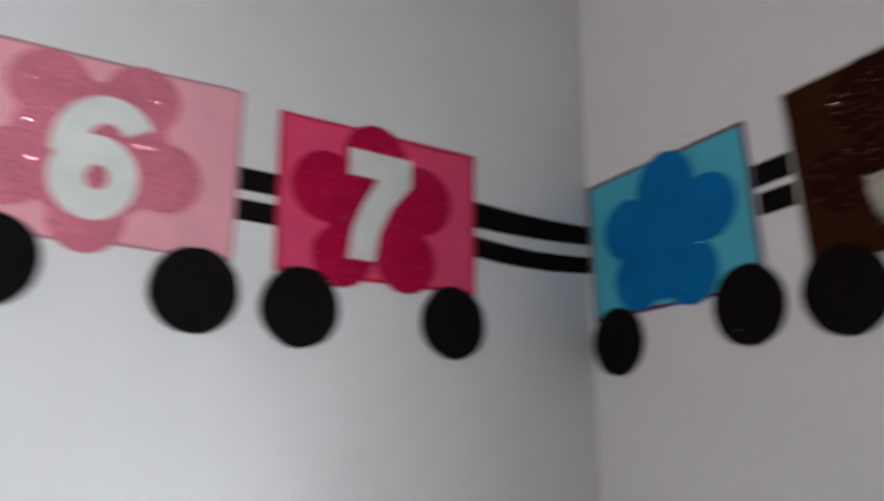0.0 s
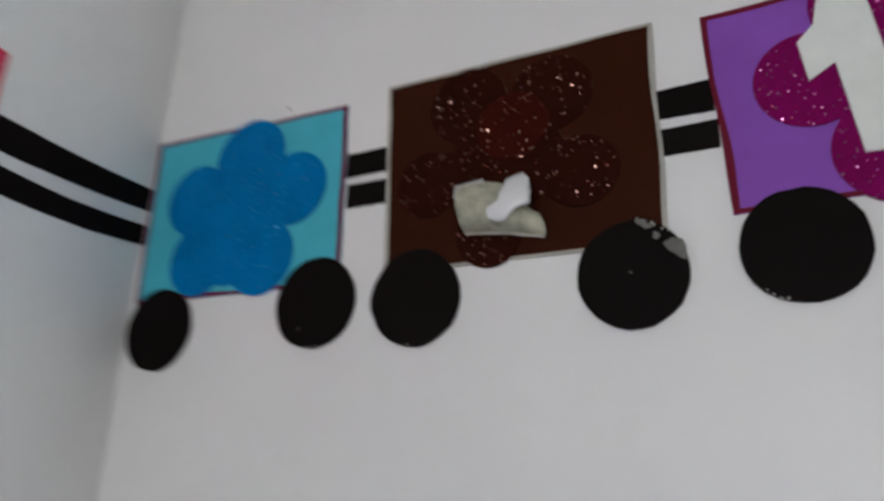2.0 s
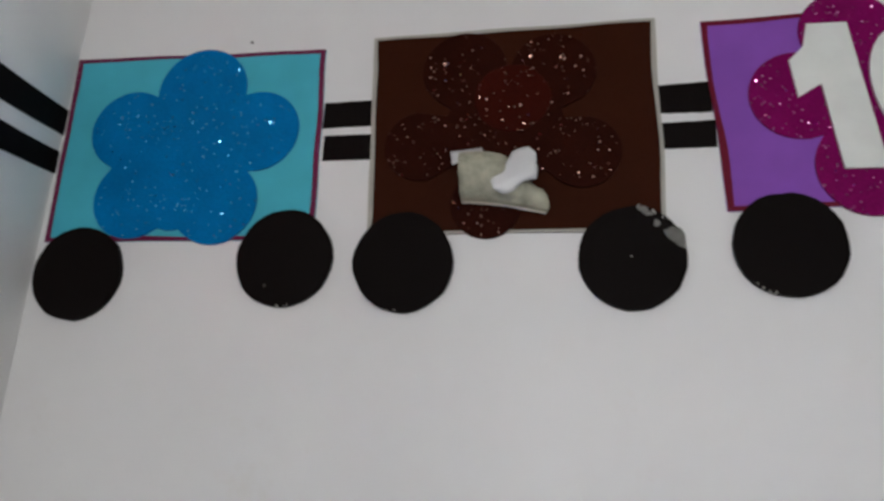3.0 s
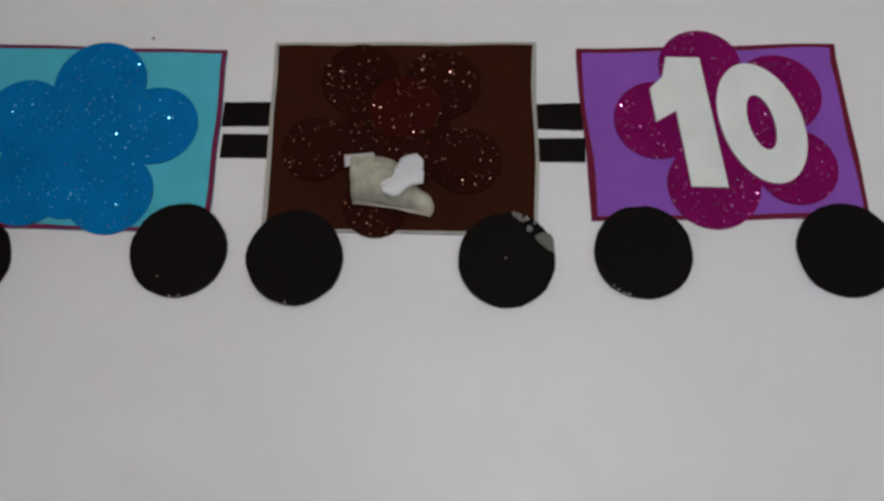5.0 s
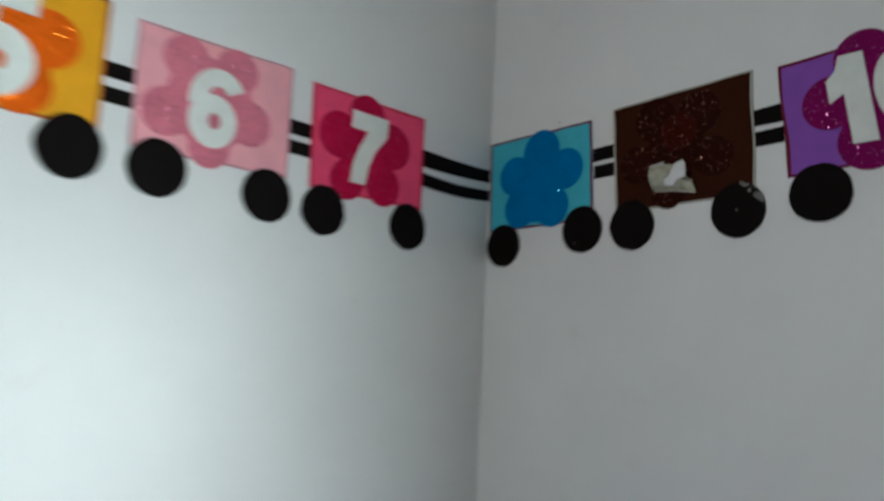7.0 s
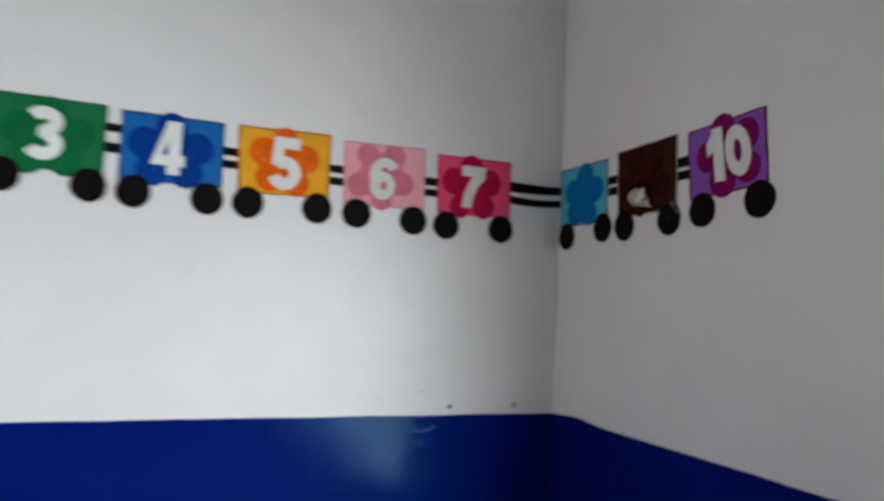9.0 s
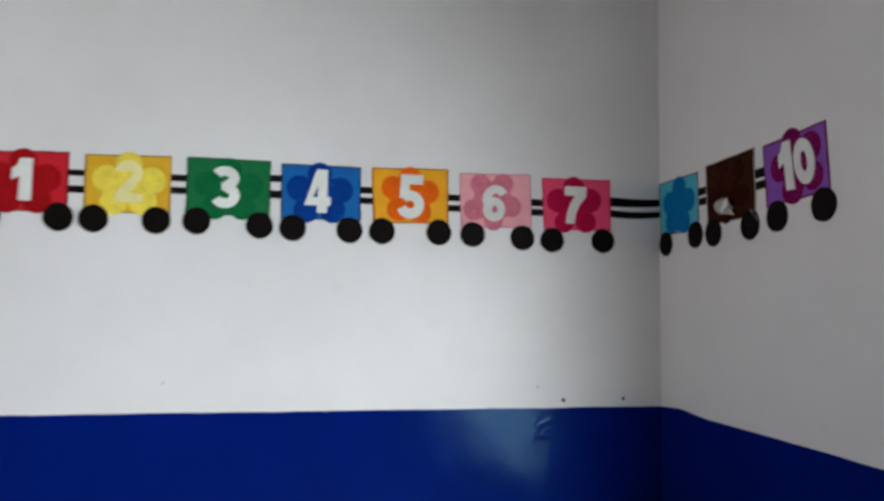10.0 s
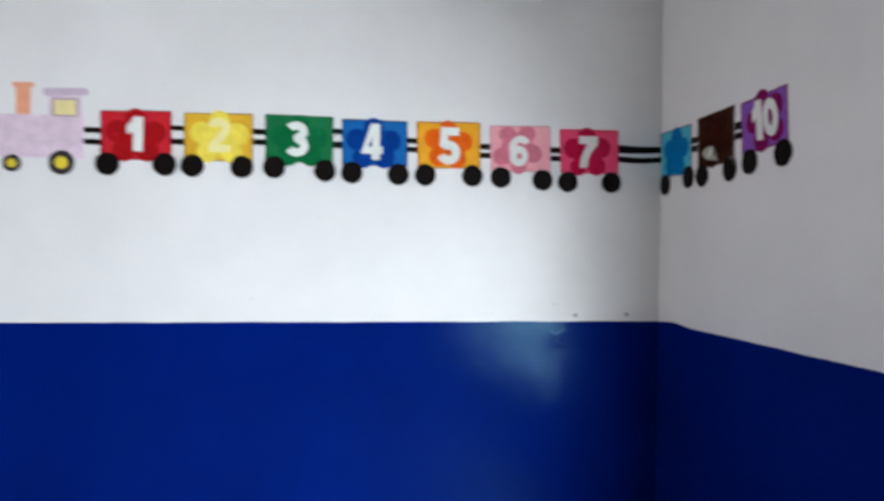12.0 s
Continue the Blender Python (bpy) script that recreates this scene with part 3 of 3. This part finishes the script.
for u0, u1, upper, lower in (
        (-2.628, -2.556, (2.063, 2.087), (2.013, 2.037)), (-2.268, -2.213, (2.086, 2.108), (2.025, 2.051)),
        (-1.924, -1.866, (2.082, 2.107), (2.036, 2.061)), (-1.573, -1.530, (2.096, 2.122), (2.034, 2.064)),
        (-1.236, -1.188, (2.067, 2.093), (2.027, 2.052)), (-0.898, -0.845, (2.052, 2.078), (2.011, 2.037)),
        (-0.560, -0.506, (2.046, 2.074), (2.008, 2.034))):
    strip(NORTH, u0, u1, upper, upper)
    strip(NORTH, u0, u1, lower, lower)
strip(NORTH, -0.222, -0.001, (2.057, 2.096), (2.065, 2.095), 0.003, "long black foam strip reaching into the corner")
strip(NORTH, -0.222, -0.001, (2.014, 2.044), (2.019, 2.045), 0.006, "long black foam strip reaching into the corner")
strip(EAST, 0.300, 0.356, (2.065, 2.094), (2.067, 2.096))
strip(EAST, 0.303, 0.358, (2.028, 2.056), (2.029, 2.057))
strip(EAST, 0.640, 0.690, (2.072, 2.102), (2.072, 2.105))
strip(EAST, 0.640, 0.692, (2.034, 2.061), (2.035, 2.063))

# locomotive
loco = tagged(new("toy_locomotive"), "lilac foam train locomotive with yellow window", "wall decoration")
LU, LV = -2.82, 1.945
loco.matrix_world = NORTH @ Matrix.Translation((LU, LV, 0))
lilac = glitter("lilac_foam", (0.72, 0.57, 0.67), (0.75, 0.6, 0.7), 0.04)


def loco_part(name, corners, front, material, parent, label=""):
    bm = bmesh.new()
    slab(bm, wavy([(u - LU, v - LV) for u, v in corners], 8, 0.001, front * 1000), front)
    return part(name, bm, material, parent, label)


loco_part("boiler", [(-3.03, 1.948), (-2.624, 1.952), (-2.626, 2.132), (-3.03, 2.130)], 0.002, lilac, loco)
cab = loco_part("cab", [(-2.765, 2.126), (-2.632, 2.126), (-2.636, 2.216), (-2.765, 2.212)], 0.0024, lilac, loco)
loco_part("cab_roof", arc(-2.622, 2.237, 0.015, 0.0155, -90, 90, 6) + arc(-2.772, 2.229, 0.015, 0.017, 90, 270, 6), 0.0042, foam("mauve_foam", (0.60, 0.48, 0.59)), loco, "mauve foam roof")
frame_bm = bmesh.new()
ring_slab(frame_bm, wavy([(u - LU, v - LV) for u, v in ((-2.752, 2.128), (-2.648, 2.128), (-2.650, 2.206), (-2.752, 2.204))], 6, 0.0004),
          wavy([(u - LU, v - LV) for u, v in ((-2.745, 2.134), (-2.655, 2.134), (-2.657, 2.200), (-2.745, 2.198))], 6, 0.0004), 0.0036, 0.002)
part("window_border", frame_bm, foam("lilac_ink", (0.36, 0.27, 0.34)), cab, "mauve drawn border")
loco_part("cab_window", [(-2.746, 2.133), (-2.654, 2.133), (-2.656, 2.201), (-2.746, 2.199)], 0.0032, foam("pale_yellow_foam", (0.80, 0.70, 0.33)), cab, "pale yellow window")
salmon = foam("salmon_foam", (0.80, 0.36, 0.22))
chimney = loco_part("chimney", [(-2.893, 2.126), (-2.839, 2.126), (-2.837, 2.248), (-2.896, 2.248)], 0.0016, salmon, loco, "salmon orange chimney")
loco_part("chimney_cap", [(-2.908, 2.246), (-2.826, 2.248), (-2.826, 2.268), (-2.908, 2.265)], 0.0030, salmon, chimney)
hub_mat = foam("yellow_foam", (0.74, 0.58, 0.04))
tyre_mat = foam("charcoal_foam", (0.035, 0.026, 0.032))
for u, v, r in ((-2.712, 1.932, 0.051), (-2.907, 1.924, 0.036)):
    bm = bmesh.new()
    slab(bm, disc(u - LU, v - LV, r, seed=u), 0.0052)
    wheel = part("wheel", bm, tyre_mat, loco)
    bm = bmesh.new()
    slab(bm, disc(u - LU, v - LV, r * 0.52, seed=u + 1), 0.0064, back=0.004)
    part("hub", bm, hub_mat, wheel, "yellow hub disc")

# small marks on the wall and a plaster scar in the enamel
# the two larger marks are nail holes, the two smaller ones grey smudges
for u, v, r in ((-0.419, 1.2785, 0.0078), (-0.165, 1.2825, 0.0072), (-0.527, 1.331, 0.004), (-1.921, 1.356, 0.004)):
    bm = bmesh.new()
    ring_slab(bm, disc(0, 0, r, 16, 0.0018, u), disc(0, 0, r * 0.45, 16, 0.0008, u), 0.0010)
    slab(bm, disc(0, 0, r * 0.47, 10, 0.0008, u), 0.0003)
    hole = tagged(part("wall_mark", bm, MARK if r > 0.005 else foam("grey_smudge", (0.45, 0.43, 0.40))), "small nail hole or grey smudge on the white wall", "nail hole", "nail holes in the wall")
    hole.matrix_world = NORTH @ Matrix.Translation((u, v, 0))
bm = bmesh.new()
n, m = 22, 26
grid = []
for i in range(n + 1):
    row = []
    for k in range(m + 1):
        fu, fv = i / n, k / m
        fade = 16 * fu * (1 - fu) * fv * (1 - fv)
        h = 0.5 + 0.9 * noise.noise((fu * 2.6 + fv * 1.2, fv * 3.4, 2.0)) + 0.35 * noise.noise((fu * 9, fv * 9, 5.0))
        row.append(bm.verts.new((-0.575 + 0.125 * fu + 0.01 * (1 - fv), 1.118 + 0.120 * fv, 0.0012 + 0.0036 * fade * max(0, h))))
    grid.append(row)
for i in range(n):
    for k in range(m):
        bm.faces.new((grid[i][k], grid[i + 1][k], grid[i + 1][k + 1], grid[i][k + 1]))
scar = tagged(part("plaster_scar", bm, BLUE_DADO), "lumpy plaster repair painted over in blue enamel", "plaster patch", kind="structure")
scar.matrix_world = NORTH
for poly in scar.data.polygons:
    poly.use_smooth = True
